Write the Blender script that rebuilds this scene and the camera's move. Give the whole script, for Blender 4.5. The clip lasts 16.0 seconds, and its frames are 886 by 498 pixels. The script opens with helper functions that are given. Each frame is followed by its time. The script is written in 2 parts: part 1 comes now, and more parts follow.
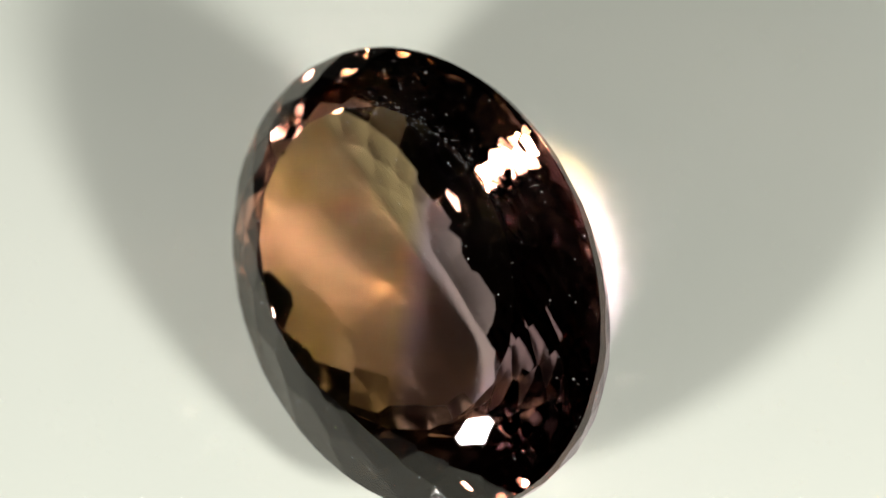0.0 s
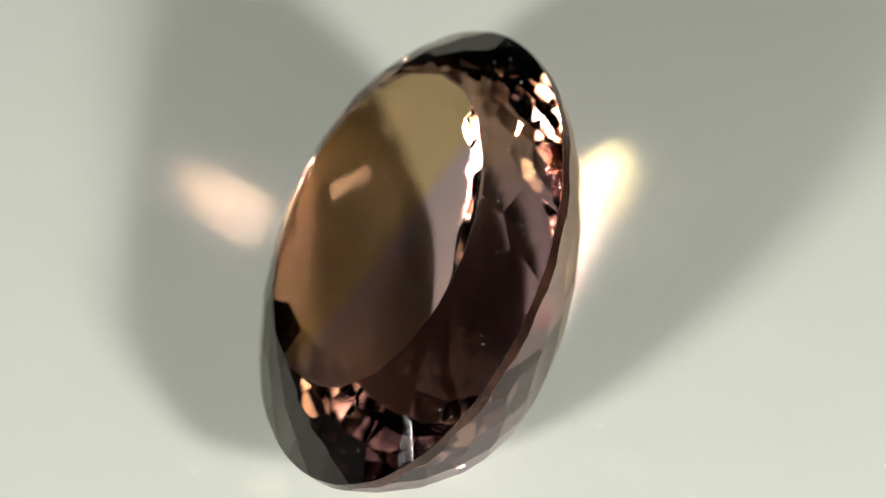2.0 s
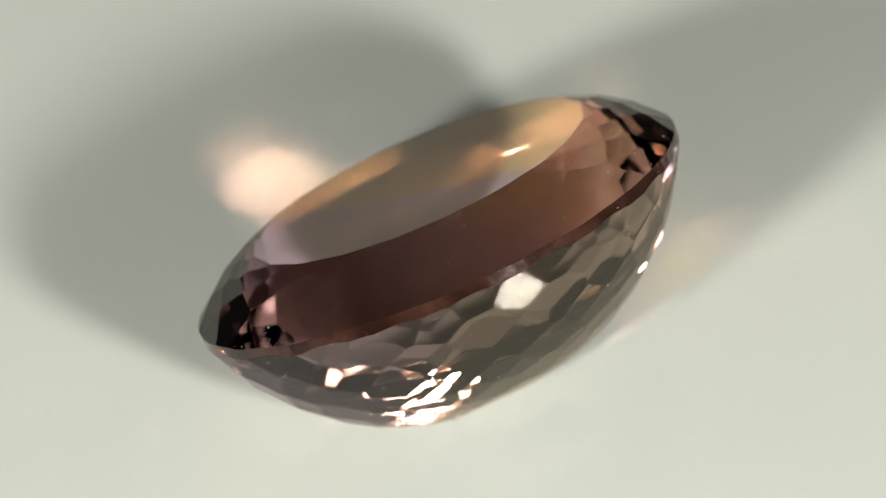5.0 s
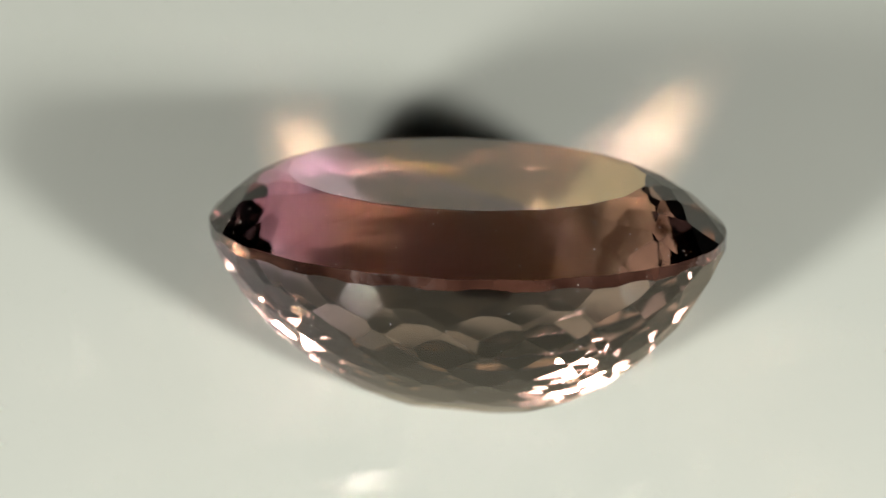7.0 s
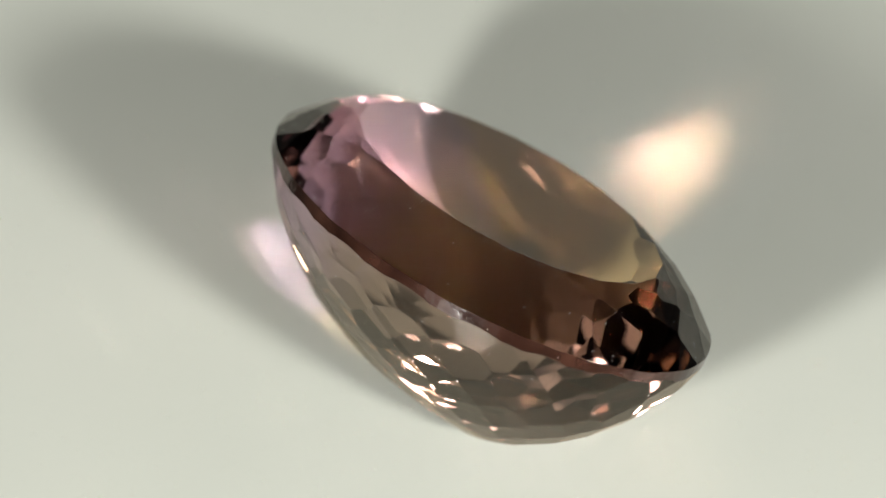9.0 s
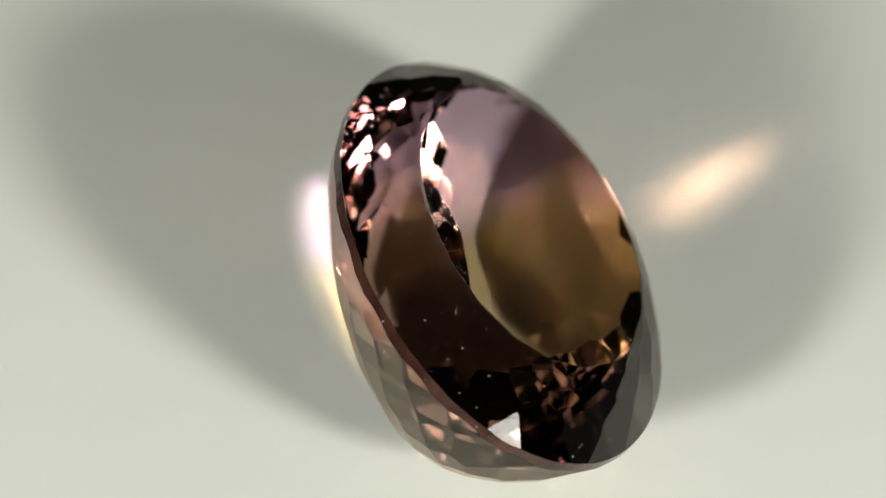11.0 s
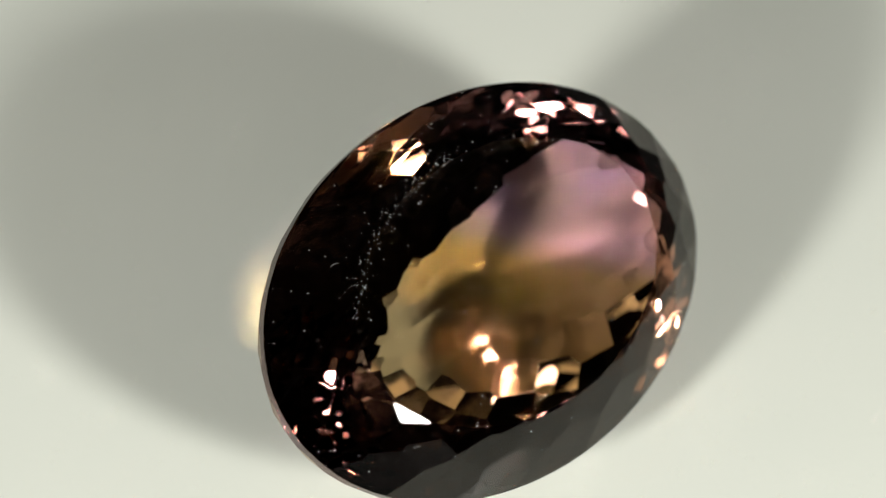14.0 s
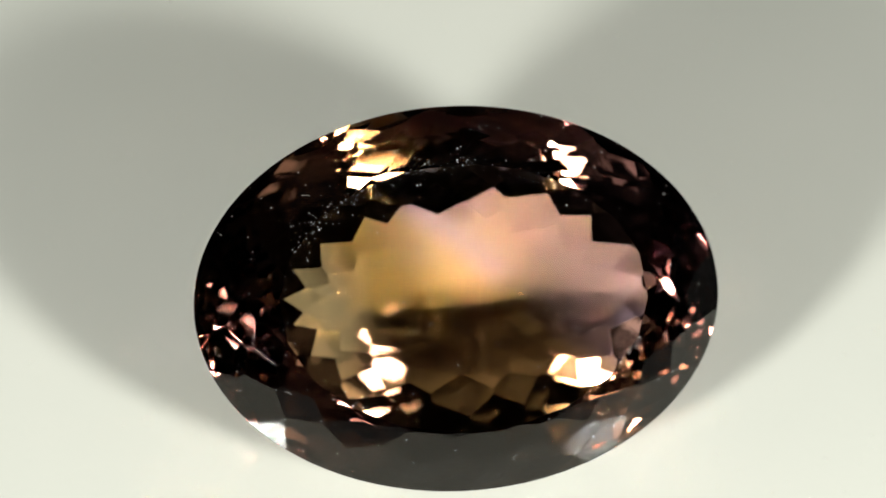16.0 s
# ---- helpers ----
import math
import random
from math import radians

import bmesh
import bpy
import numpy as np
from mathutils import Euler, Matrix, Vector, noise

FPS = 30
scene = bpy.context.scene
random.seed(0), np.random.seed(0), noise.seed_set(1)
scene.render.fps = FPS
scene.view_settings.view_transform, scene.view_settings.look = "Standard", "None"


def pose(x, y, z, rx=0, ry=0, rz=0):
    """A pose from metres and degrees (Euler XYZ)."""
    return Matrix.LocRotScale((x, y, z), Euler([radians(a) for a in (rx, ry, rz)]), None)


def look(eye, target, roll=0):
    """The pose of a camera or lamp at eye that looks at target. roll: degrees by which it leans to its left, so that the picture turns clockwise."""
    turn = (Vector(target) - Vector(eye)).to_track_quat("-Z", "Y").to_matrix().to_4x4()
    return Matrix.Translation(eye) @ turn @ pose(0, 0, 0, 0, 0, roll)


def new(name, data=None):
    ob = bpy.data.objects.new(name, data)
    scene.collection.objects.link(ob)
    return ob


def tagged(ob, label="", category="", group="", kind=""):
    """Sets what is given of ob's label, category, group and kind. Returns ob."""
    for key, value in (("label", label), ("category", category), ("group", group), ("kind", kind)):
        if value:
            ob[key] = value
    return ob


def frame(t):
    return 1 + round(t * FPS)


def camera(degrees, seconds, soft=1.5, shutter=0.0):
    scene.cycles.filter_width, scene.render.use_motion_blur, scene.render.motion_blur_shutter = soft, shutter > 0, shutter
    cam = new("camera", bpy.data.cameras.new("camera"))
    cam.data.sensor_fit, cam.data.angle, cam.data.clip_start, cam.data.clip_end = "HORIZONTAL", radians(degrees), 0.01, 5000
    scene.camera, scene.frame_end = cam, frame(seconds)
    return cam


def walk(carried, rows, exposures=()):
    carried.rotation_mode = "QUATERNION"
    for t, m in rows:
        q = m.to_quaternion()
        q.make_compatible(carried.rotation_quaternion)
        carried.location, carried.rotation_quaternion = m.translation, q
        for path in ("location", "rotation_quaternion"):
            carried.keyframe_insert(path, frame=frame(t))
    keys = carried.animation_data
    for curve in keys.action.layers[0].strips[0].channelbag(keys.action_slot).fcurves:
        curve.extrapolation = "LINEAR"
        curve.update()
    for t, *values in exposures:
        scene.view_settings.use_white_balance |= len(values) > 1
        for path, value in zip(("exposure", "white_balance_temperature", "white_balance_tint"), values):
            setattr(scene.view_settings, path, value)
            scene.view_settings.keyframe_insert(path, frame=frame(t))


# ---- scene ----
cam = camera(11.68, 16.0, soft=1.3)
cam.data.dof.use_dof = True
cam.data.dof.focus_distance = 0.1932
cam.data.dof.aperture_fstop = 40.0
SINK = 0.00057                    # sets the stone down on the card, and the eye with it
EYE, AIM, ROLL = (0.0, -0.11764, 0.16766 - SINK), (-0.00055, 0.00166, 0.00713 - SINK), -2.64
walk(cam, [(0.0, look(EYE, AIM, ROLL)), (16.0, look(EYE, AIM, ROLL))],
     exposures=[(0.0, 0.34), (1.0, 0.24), (2.0, 0.06), (3.0, 0.0), (12.0, 0.0), (13.5, 0.10), (15.0, 0.30), (16.0, 0.33)])
scene.cycles.blur_glossy = 0.0
scene.cycles.sample_clamp_indirect = 400.0
scene.cycles.caustics_refractive = scene.cycles.caustics_reflective = True

# ---- light: two lamps before the stone in a dark room ----
world = bpy.data.worlds.new("dark_room")
world.use_nodes = True
scene.world = world
world.node_tree.nodes["Background"].inputs["Color"].default_value = (0.9, 1.0, 0.95, 1)
world.node_tree.nodes["Background"].inputs["Strength"].default_value = 0.02


def lamp(name, place, watts, size, colour):
    data = bpy.data.lights.new(name, "AREA")
    data.shape, data.size, data.energy, data.color = "DISK", size, watts, colour
    ob = new(name, data)
    ob.matrix_world = look(place, (0, 0, 0.006))
    return ob


# each lamp: a bright bulb before its wide frosted reflector
for place in ((0.146, -0.162, 0.127), (-0.150, -0.167, 0.112)):
    lamp("lamp_bulb", place, 0.415, 0.034, (1.0, 1.0, 0.95))
    lamp("lamp_reflector", [c * 1.03 for c in place], 0.162, 0.066, (1.0, 1.0, 0.96))


# ---- materials ----
def material(name):
    m = bpy.data.materials.new(name)
    m.use_nodes = True
    nt = m.node_tree
    nt.nodes.clear()
    out = nt.nodes.new("ShaderNodeOutputMaterial")
    return m, nt, out


def node(nt, kind, **values):
    n = nt.nodes.new(kind)
    for key, value in values.items():
        n.inputs[key.replace("_", " ")].default_value = value
    return n


def ramp(nt, stops):
    n = nt.nodes.new("ShaderNodeValToRGB")
    e = n.color_ramp.elements
    while len(e) < len(stops):
        e.new(0.5)
    for el, (pos, col) in zip(e, stops):
        el.position, el.color = pos, (*col, 1)
    return n


def paper_material():
    m, nt, out = material("white_card")
    co = nt.nodes.new("ShaderNodeTexCoord")
    big = node(nt, "ShaderNodeTexNoise", Scale=60.0, Detail=3.0, Roughness=0.5)
    fine = node(nt, "ShaderNodeTexNoise", Scale=2500.0, Detail=4.0, Roughness=0.6)
    col = ramp(nt, [(0.3, (0.745, 0.765, 0.685)), (0.7, (0.775, 0.79, 0.71))])
    bump = node(nt, "ShaderNodeBump", Strength=0.08, Distance=0.0001)
    bs = node(nt, "ShaderNodeBsdfPrincipled", Roughness=0.05, IOR=1.5)
    for n in (big, fine):
        nt.links.new(co.outputs["Object"], n.inputs["Vector"])
    nt.links.new(big.outputs["Fac"], col.inputs["Fac"])
    nt.links.new(col.outputs["Color"], bs.inputs["Base Color"])
    nt.links.new(fine.outputs["Fac"], bump.inputs["Height"])
    nt.links.new(bump.outputs["Normal"], bs.inputs["Normal"])
    nt.links.new(bs.outputs["BSDF"], out.inputs["Surface"])
    return m


def dark_paint():
    m, nt, out = material("dark_wall_paint")
    co = nt.nodes.new("ShaderNodeTexCoord")
    big = node(nt, "ShaderNodeTexNoise", Scale=12.0, Detail=5.0)
    col = ramp(nt, [(0.3, (0.022, 0.022, 0.021)), (0.7, (0.034, 0.033, 0.032))])
    bs = node(nt, "ShaderNodeBsdfPrincipled", Roughness=0.8)
    nt.links.new(co.outputs["Object"], big.inputs["Vector"])
    nt.links.new(big.outputs["Fac"], col.inputs["Fac"])
    nt.links.new(col.outputs["Color"], bs.inputs["Base Color"])
    nt.links.new(bs.outputs["BSDF"], out.inputs["Surface"])
    return m


def quartz_material(name, golden, violet, width, rough=0.0, shine=(0.84, 0.66, 0.58), shine_violet=None, way=(0.64, 0.77, 0.0), middle=0.00145, between=None):
    """Two-coloured quartz: golden and violet on the two sides of an oblique border of that width."""
    m, nt, out = material(name)
    co = nt.nodes.new("ShaderNodeTexCoord")
    sep = nt.nodes.new("ShaderNodeVectorMath")
    sep.operation = "DOT_PRODUCT"
    sep.inputs[1].default_value = way
    wob = node(nt, "ShaderNodeTexNoise", Scale=180.0, Detail=2.0)
    mul = nt.nodes.new("ShaderNodeMath")
    mul.operation = "MULTIPLY_ADD"
    mul.inputs[1].default_value, mul.inputs[2].default_value = 0.0012, -0.0006
    add = nt.nodes.new("ShaderNodeMath")
    mr = node(nt, "ShaderNodeMapRange")
    mr.inputs["From Min"].default_value, mr.inputs["From Max"].default_value = middle - width / 2, middle + width / 2
    col = ramp(nt, [(0.0, golden), (0.35, between or violet), (1.0, violet)])
    body = node(nt, "ShaderNodeBsdfRefraction", Roughness=rough, IOR=1.55)
    gloss = node(nt, "ShaderNodeBsdfGlossy", Roughness=rough)
    gloss.inputs["Color"].default_value = (*shine, 1)
    if shine_violet:
        both = ramp(nt, [(0.0, shine), (1.0, shine_violet)])
        nt.links.new(mr.outputs["Result"], both.inputs["Fac"])
        nt.links.new(both.outputs["Color"], gloss.inputs["Color"])
    fres = node(nt, "ShaderNodeFresnel", IOR=1.55)
    mix = nt.nodes.new("ShaderNodeMixShader")
    nt.links.new(co.outputs["Object"], sep.inputs[0])
    nt.links.new(co.outputs["Object"], wob.inputs["Vector"])
    nt.links.new(wob.outputs["Fac"], mul.inputs[0])
    nt.links.new(sep.outputs["Value"], add.inputs[0])
    nt.links.new(mul.outputs["Value"], add.inputs[1])
    nt.links.new(add.outputs["Value"], mr.inputs["Value"])
    nt.links.new(mr.outputs["Result"], col.inputs["Fac"])
    nt.links.new(col.outputs["Color"], body.inputs["Color"])
    nt.links.new(fres.outputs["Fac"], mix.inputs["Fac"])
    nt.links.new(body.outputs["BSDF"], mix.inputs[1])
    nt.links.new(gloss.outputs["BSDF"], mix.inputs[2])
    nt.links.new(mix.outputs["Shader"], out.inputs["Surface"])
    return m


def girdle_material():
    """Ground, half-frosted edge of the stone: warm brown, still a little clear, with streaked polish."""
    m, nt, out = material("ground_quartz_edge")
    co = nt.nodes.new("ShaderNodeTexCoord")
    big = node(nt, "ShaderNodeTexNoise", Scale=420.0, Detail=3.0)
    fine = node(nt, "ShaderNodeTexNoise", Scale=3200.0, Detail=4.0)
    col = ramp(nt, [(0.35, (0.025, 0.010, 0.007)), (0.65, (0.08, 0.032, 0.021))])
    gloss = ramp(nt, [(0.35, (0.05, 0.05, 0.05)), (0.65, (0.20, 0.20, 0.20))])
    bump = node(nt, "ShaderNodeBump", Strength=0.3, Distance=0.00004)
    bs = node(nt, "ShaderNodeBsdfPrincipled", IOR=1.55)
    bs.inputs["Transmission Weight"].default_value = 0.2
    for n in (big, fine):
        nt.links.new(co.outputs["Object"], n.inputs["Vector"])
    nt.links.new(big.outputs["Fac"], col.inputs["Fac"])
    nt.links.new(big.outputs["Fac"], gloss.inputs["Fac"])
    nt.links.new(col.outputs["Color"], bs.inputs["Base Color"])
    nt.links.new(gloss.outputs["Color"], bs.inputs["Roughness"])
    nt.links.new(fine.outputs["Fac"], bump.inputs["Height"])
    nt.links.new(bump.outputs["Normal"], bs.inputs["Normal"])
    nt.links.new(bs.outputs["BSDF"], out.inputs["Surface"])
    return m


def dust_material():
    m, nt, out = material("pale_dust")
    bs = node(nt, "ShaderNodeBsdfPrincipled", Roughness=0.9)
    bs.inputs["Base Color"].default_value = (0.55, 0.53, 0.50, 1)
    nt.links.new(bs.outputs["BSDF"], out.inputs["Surface"])
    return m


CARD, WALL, DUST = paper_material(), dark_paint(), dust_material()
BASE = quartz_material("two_coloured_quartz", (0.79, 0.665, 0.585), (0.85, 0.71, 0.80), 0.006, shine=(0.92, 0.81, 0.70), shine_violet=(0.97, 0.85, 0.91), way=(0.98, 0.2, 0.0), middle=0.0064)
# table tint kept nearly clear, so the view through it stays bright
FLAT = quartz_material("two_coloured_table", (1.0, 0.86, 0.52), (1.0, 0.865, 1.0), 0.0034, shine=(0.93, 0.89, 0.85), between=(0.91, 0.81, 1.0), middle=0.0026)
# same stone as the table: shade of the side views put into the crown's tint
TOP = quartz_material("darkened_crown_quartz", (0.61, 0.445, 0.36), (0.62, 0.45, 0.56), 0.008, shine=(0.93, 0.89, 0.85), middle=0.0075)
BASE_EDGE = quartz_material("worn_pavilion_edge", (0.80, 0.69, 0.62), (0.84, 0.74, 0.80), 0.005, rough=0.2, shine=(0.9, 0.8, 0.7), way=(0.98, 0.2, 0.0), middle=0.007)
# worn crown edges, in a milder form of the crown's darkened tint
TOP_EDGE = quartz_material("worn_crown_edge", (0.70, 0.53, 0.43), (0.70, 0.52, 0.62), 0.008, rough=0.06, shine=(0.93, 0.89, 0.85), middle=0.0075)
GIRDLE = girdle_material()



# ---- structure ----
def part(name, bm, mat, parent=None, label=""):
    me = bpy.data.meshes.new(name)
    bm.to_mesh(me)
    bm.free()
    me.materials.append(mat)
    ob = new(name, me)
    ob.parent = parent
    return tagged(ob, label)


def slab(x0, y0, z0, x1, y1, z1):
    bm = bmesh.new()
    bmesh.ops.create_cube(bm, size=1)
    for v in bm.verts:
        v.co = ((x0 + x1) / 2 + v.co.x * (x1 - x0), (y0 + y1) / 2 + v.co.y * (y1 - y0), (z0 + z1) / 2 + v.co.z * (z1 - z0))
    return bm


SHEET = (-0.036, -0.036, 0.036, 0.060)   # the small card's corners
tagged(part("floor", slab(-0.80, -0.80, -0.012, 0.80, 0.80, -0.0006), WALL), "dark matt table top round the white card", "table top", kind="structure")
tagged(part("card_sheet", slab(SHEET[0], SHEET[1], -0.0006, SHEET[2], SHEET[3], 0.0), CARD), "small glossy white card lying under the stone", "card", kind="structure")
for n, b in (("wall_north", (-0.80, 0.80, -0.012, 0.80, 0.812, 0.60)), ("wall_south", (-0.80, -0.812, -0.012, 0.80, -0.80, 0.60)),
             ("wall_east", (0.80, -0.812, -0.012, 0.812, 0.812, 0.60)), ("wall_west", (-0.812, -0.812, -0.012, -0.80, 0.812, 0.60)),
             ("ceiling", (-0.812, -0.812, 0.60, 0.812, 0.812, 0.612))):
    tagged(part(n, slab(*b), WALL), "plain dark matt surround of the unlit place", n.split("_")[0], kind="structure")

# ---- the stone, in millimetres, cut facet by facet ----
LONG, SHORT = 12.0, 8.74          # half axes of the girdle
RIM, EDGE = 0.06, 0.42            # where the pavilion's curve and its ground edge begin, below the middle
TABLE_Z, DEPTH = 2.52, 8.86
KEEL = 0.18                       # half length of the keel, as a share of the stone's
N = 20
DOME = 0.002                      # lean of a domed facet's normal for each millimetre from its middle


def pavilion_facet(u, s, turn=0.0, push=0.0):
    """A cutting plane that touches the pavilion at the share s of its depth: full along the stone, slimmer across it, closing on a keel."""
    def at(u, s):
        fall = 1 - ((s + 0.2) ** 1.8 - 0.2 ** 1.8) / (1.2 ** 1.8 - 0.2 ** 1.8)
        ra = KEEL + (1 - KEEL) * fall ** 0.66
        rb = fall ** 0.79
        return Vector((LONG * ra * math.cos(u), SHORT * rb * math.sin(u), -RIM - s * DEPTH))
    co, e = at(u, s), 1e-4
    no = (at(u + e, s) - co).cross(at(u, s - e) - co).normalized()
    no = (no + Vector((0, 0, turn))).normalized()
    return co + no * push, no


def facet(u, r, z, slope):
    """A cutting plane that touches the oval of relative size r at height z; slope: how the oval grows with height."""
    co = Vector((LONG * r * math.cos(u), SHORT * r * math.sin(u), z))
    no = Vector((math.cos(u) / LONG, math.sin(u) / SHORT, -slope)).normalized()
    return co, no


def cut_stone():
    rng = random.Random(4)
    planes = [(Vector((0, 0, TABLE_Z)), Vector((0, 0, 1)))]
    for i in range(96):
        planes.append(facet(2 * math.pi * i / 96, 1.0, 0, 0))
    # crown: girdle triangles, kites, lozenges, upper lozenges and table triangles, each row half a step on from the last
    # (size, height, slope) at the stone's ends, then on its long sides, where the rows lean closer to one plane
    ends = ((0.9915, 0.24, -0.0806), (0.994, 0.24, -0.095), (0.8625, 1.623, -0.135), (0.827, 1.96, -0.225), (0.752, 2.335, -0.35))
    sides = ((0.9915, 0.24, -0.102), (0.994, 0.24, -0.1165), (0.835, 1.623, -0.164), (0.790, 1.96, -0.182), (0.734, 2.335, -0.28))
    for k in range(5):
        for i in range(N):
            u = 2 * math.pi * (i + 0.28 + 0.5 * (k % 2)) / N + rng.uniform(-0.008, 0.008)
            r, z, slope = (e + (f - e) * math.sin(u) ** 2 for e, f in zip(ends[k], sides[k]))
            planes.append(facet(u, r + rng.uniform(-0.0015, 0.0015), z, slope))
    # pavilion: staggered rows, spaced so that the facets meet as lozenges, down to the keel
    for k, q in enumerate((0.05, 0.19, 0.325, 0.462, 0.583, 0.694, 0.785, 0.86, 0.92, 0.965)):
        for i in range(N):
            u = 2 * math.pi * (i + 0.69 + 0.5 * (k % 2)) / N + rng.uniform(-0.005, 0.005)
            if k < 2:
                # girdle triangles and the long lozenges between them: steep, a little more so at the stone's ends
                side = math.sin(u) ** 2
                r, slope = ((0.9955, 0.0275 + 0.015 * side), (0.9996, 0.0415 + 0.011 * side))[k]
                planes.append(facet(u, r + rng.uniform(-0.0015, 0.0015), -EDGE, slope * rng.uniform(0.94, 1.06)))
                continue
            planes.append(pavilion_facet(u, q, rng.uniform(-0.028, 0.028), rng.uniform(-0.025, 0.025)))
    bm = bmesh.new()
    bmesh.ops.create_cube(bm, size=60)
    for co, no in planes:
        res = bmesh.ops.bisect_plane(bm, geom=bm.verts[:] + bm.edges[:] + bm.faces[:], dist=1e-5, plane_co=co, plane_no=no, clear_outer=True)
        edges = [e for e in res["geom_cut"] if isinstance(e, bmesh.types.BMEdge) and e.is_valid and len(e.link_faces) == 1]
        if len(edges) > 2:
            bmesh.ops.contextual_create(bm, geom=edges)
    bmesh.ops.dissolve_degenerate(bm, dist=0.01, edges=bm.edges[:])
    # worn, slightly rounded facet edges
    worn = [e for e in bm.edges if e.is_manifold and e.calc_face_angle(0) > radians(2)]
    edges = bmesh.ops.bevel(bm, geom=worn, offset=0.03, offset_type="OFFSET", segments=1, profile=0.5, affect="EDGES", clamp_overlap=True)
    for f in edges["faces"]:
        f.material_index = 1
    bmesh.ops.recalc_face_normals(bm, faces=bm.faces[:])
    return bm


def build_gemstone():
    stone = tagged(new("gemstone"), "large oval faceted golden and violet quartz stone, tilted on white card", "gemstone")
    whole = cut_stone()
    whole.normal_update()
    groups = {"table": [], "crown": [], "girdle": [], "pavilion": []}
    for f in whole.faces:
        z = f.normal.z
        groups["table" if z > 0.999 else "crown" if z > 0.03 else "pavilion" if z < -0.03 else "girdle"].append(f)
    labels = {"table": "large flat polished oval table facet", "crown": "sloping polished crown facets", "girdle": "narrow dark wavy ground edge",
              "pavilion": "rows of lozenge facets narrowing to the base"}
    rng = random.Random(12)
    for name, faces in groups.items():
        bm = bmesh.new()
        made, normals = {}, []
        for f in faces:
            vs = []
            for v in f.verts:
                if v.index not in made:
                    made[v.index] = bm.verts.new(v.co * 0.001)
                vs.append(made[v.index])
            if name == "pavilion" and f.material_index == 0 and f.calc_area() > 0.05:
                # hand-polished: each facet is very slightly domed
                mid, no, dome = f.calc_center_median(), f.normal.copy(), DOME * rng.uniform(0.4, 1.6)
                tip = bm.verts.new(mid * 0.001)
                lean = [(no + (v.co - mid) * dome).normalized() for v in f.verts]
                for i in range(len(vs)):
                    j = (i + 1) % len(vs)
                    bm.faces.new((vs[i], vs[j], tip)).smooth = True
                    normals += [lean[i], lean[j], no]
            else:
                flat = bm.faces.new(vs)
                flat.smooth, flat.material_index = True, f.material_index
                normals += [f.normal.copy()] * len(vs)
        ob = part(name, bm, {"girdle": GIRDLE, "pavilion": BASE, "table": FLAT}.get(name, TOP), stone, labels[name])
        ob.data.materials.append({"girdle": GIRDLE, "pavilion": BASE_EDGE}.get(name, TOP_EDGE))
        ob.data.normals_split_custom_set(normals)
    add_dust(stone, whole)
    whole.free()
    return stone


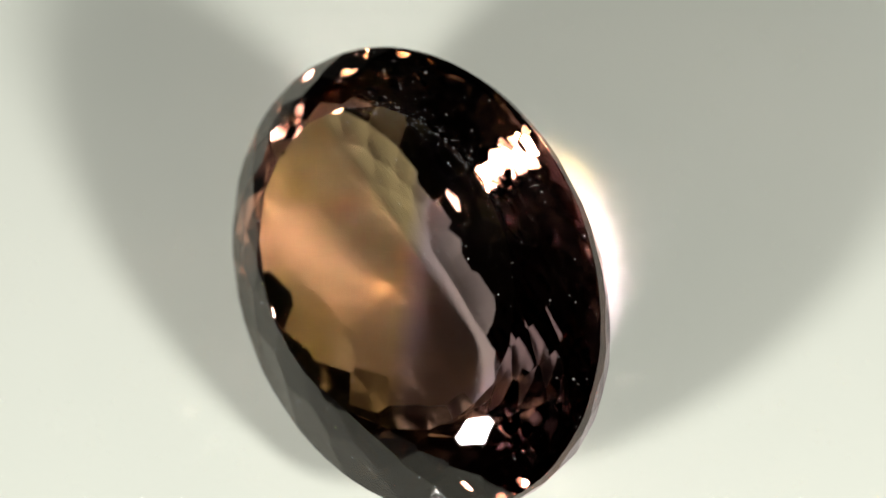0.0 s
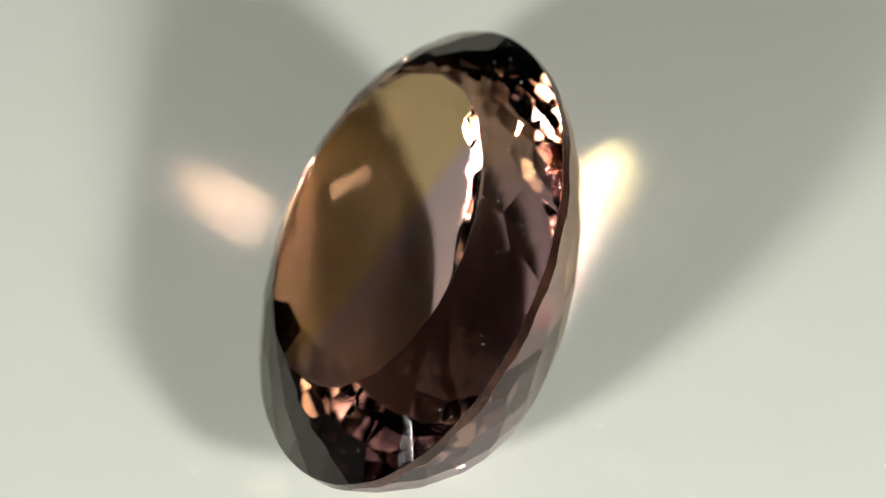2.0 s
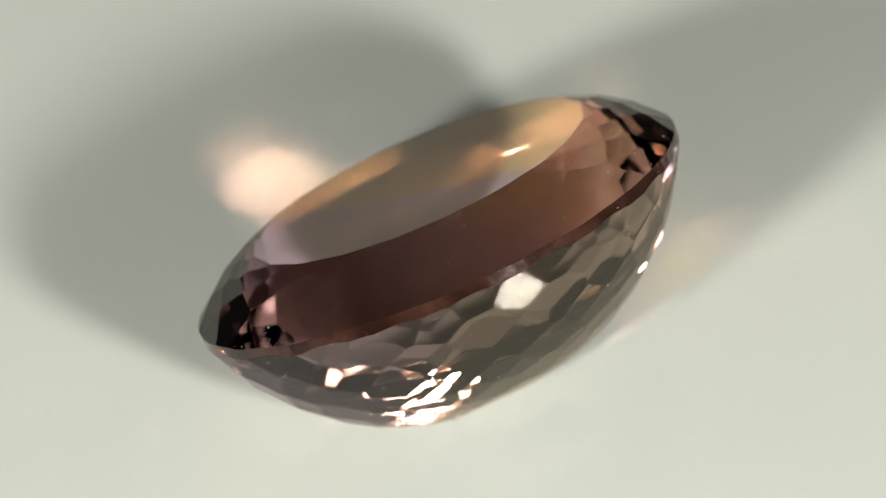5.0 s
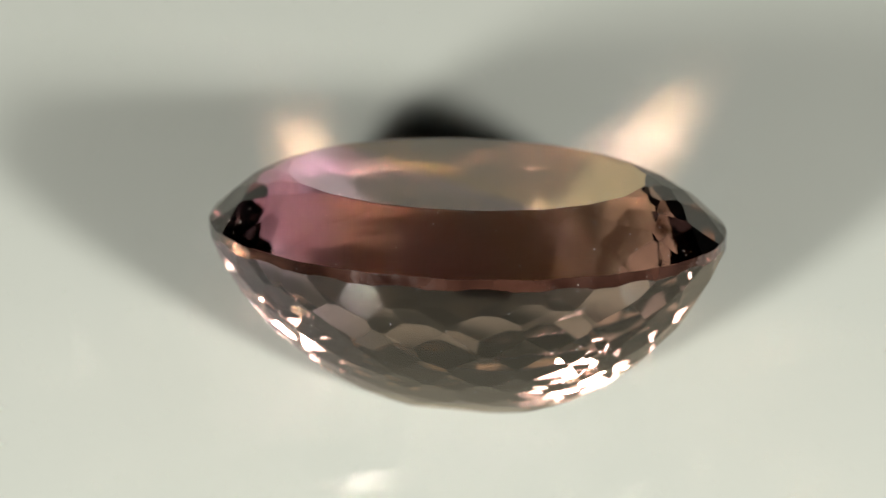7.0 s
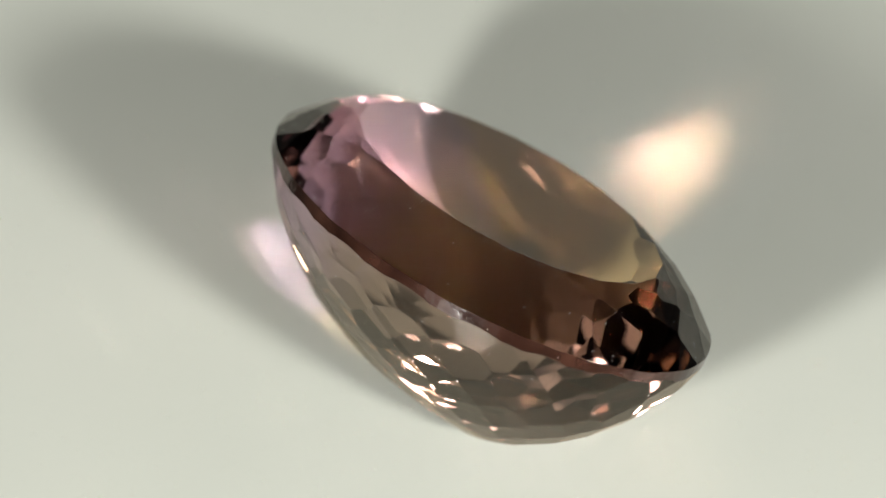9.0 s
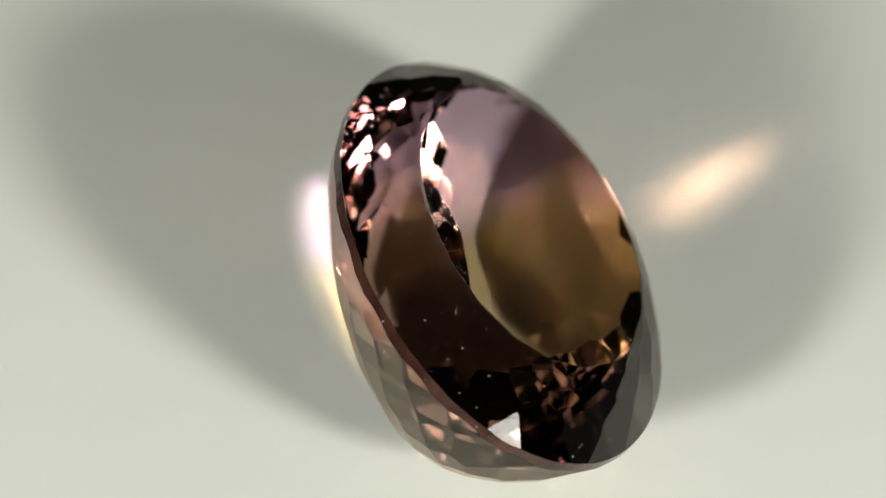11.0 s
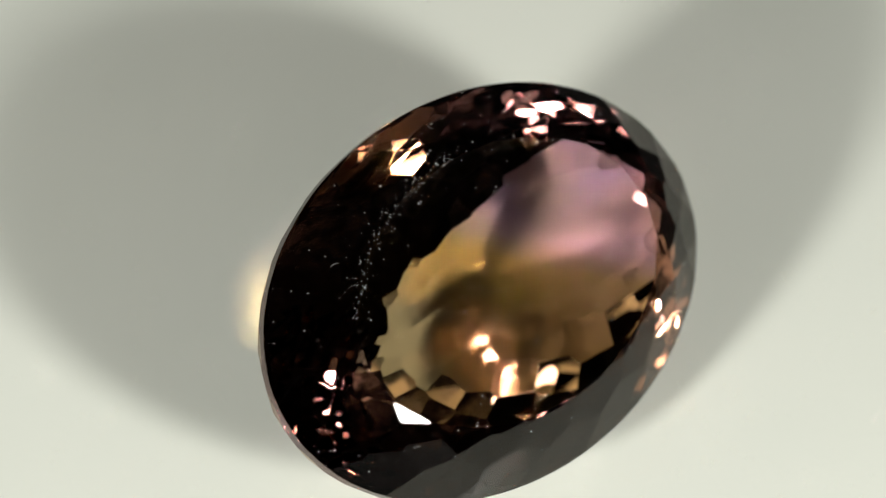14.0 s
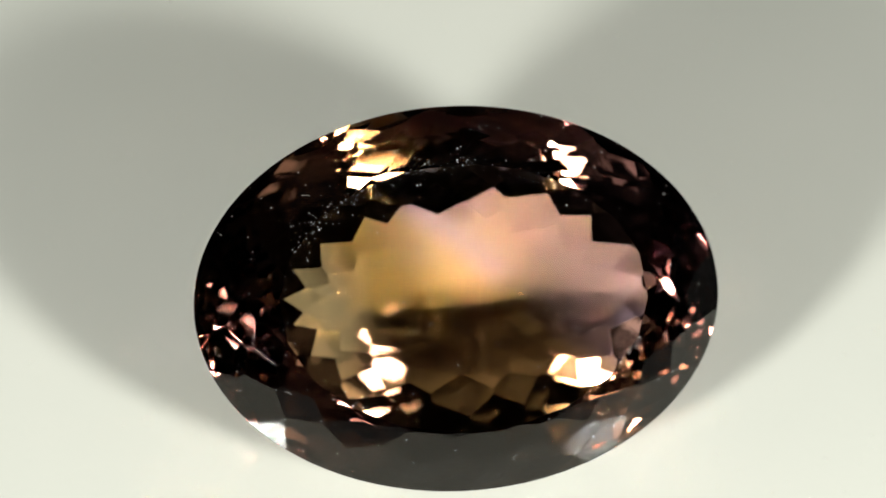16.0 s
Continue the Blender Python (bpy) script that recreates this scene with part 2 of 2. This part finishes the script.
def add_dust(stone, whole):
    """Fine specks and a few short fibres on the polished faces."""
    rng = random.Random(9)
    spots = []
    faces = [f for f in whole.faces if f.calc_area() > 0.02]
    weights = [f.calc_area() for f in faces]
    for f in rng.choices(faces, weights, k=420):
        k, mid = rng.randrange(len(f.verts)), f.calc_center_median()
        a, b = f.verts[k].co, f.verts[k - 1].co
        away, along = math.sqrt(rng.random()), rng.random()
        p = mid + ((a * along + b * (1 - along)) - mid) * away
        spots.append((p, f.normal.copy(), rng.choice((0.012, 0.016, 0.018, 0.024, 0.034))))
    # more of it has gathered along the long edge of the table
    for _ in range(230):
        u, r = rng.gauss(2.1, 0.45), rng.gauss(0.69, 0.028)
        z = TABLE_Z if r < 0.69 else TABLE_Z - (r - 0.69) * 4.1
        spots.append((Vector((LONG * r * math.cos(u), SHORT * r * math.sin(u), z)), Vector((0, 0, 1)), rng.choice((0.008, 0.011, 0.014, 0.018))))
    bm = bmesh.new()
    for p, no, size in spots:
        m = Matrix.Translation((p + no * size * 0.4) * 0.001) @ no.to_track_quat("Z", "Y").to_matrix().to_4x4()
        stretch = Matrix.Diagonal((size * rng.uniform(0.7, 1.8), size * rng.uniform(0.7, 1.3), size * 0.7, 1)) @ Matrix.Scale(0.001, 4)
        bmesh.ops.create_icosphere(bm, subdivisions=1, radius=1, matrix=m @ Matrix.Rotation(rng.uniform(0, 6), 4, "Z") @ stretch)
    tagged(part("dust", bm, DUST, stone, "fine pale dust specks"), kind="stuff")
    for u, r, bend, length in ((-1.36, 0.84, 2.8, 0.42), (-2.55, 0.80, 1.2, 0.35), (2.35, 0.79, 0.9, 0.4), (-0.4, 0.45, 1.6, 0.25), (1.15, 0.35, 0.8, 0.22), (1.45, 0.9, 1.5, 0.32)):
        part("lint", lint(rng, u, r, bend, length), DUST, stone, "tiny curled pale fibre")


def lint(rng, u, r, bend, length):
    """A thin bent fibre that lies on the table or on the crown."""
    bm = bmesh.new()
    turn, step, p, last = rng.uniform(0, 6), length / 8, Vector((LONG * r * math.cos(u), SHORT * r * math.sin(u), 0)), None
    for i in range(9):
        q = math.hypot(p.x / LONG, p.y / SHORT)
        z = min(TABLE_Z, 0.24 + (0.994 - q) / 0.095, 1.623 + (0.8625 - q) / 0.135, 1.96 + (0.827 - q) / 0.225) + 0.015
        side = Vector((-math.sin(turn), math.cos(turn), 0)) * 0.005
        ring = [bm.verts.new((p + side * a + Vector((0, 0, z + b * 0.005))) * 0.001) for a, b in ((1, 0), (0, 1), (-1, 0), (0, -1))]
        if last:
            for a in range(4):
                bm.faces.new((last[a], last[(a + 1) % 4], ring[(a + 1) % 4], ring[a]))
        else:
            bm.faces.new(ring[::-1])
        last = ring
        p = p + Vector((math.cos(turn), math.sin(turn), 0)) * step
        turn += bend / 8 + rng.uniform(-0.15, 0.15)
    bm.faces.new(last)
    return bm


def stone_pose(t):
    turn = -42.60 - 18.176 * t
    return (pose(0, 0, 0, 0, 0, turn) @ Matrix.Translation((-0.000915, -0.001874, 0.008361 - SINK))
            @ pose(0, 0, 0, 0, 0, 345.73) @ pose(0, 0, 0, 36.61) @ pose(0, 0, 0, 0, 0, -9.26))


gemstone = build_gemstone()


def motions():
    walk(gemstone, [(t * 0.5, stone_pose(t * 0.5)) for t in range(33)])


motions()
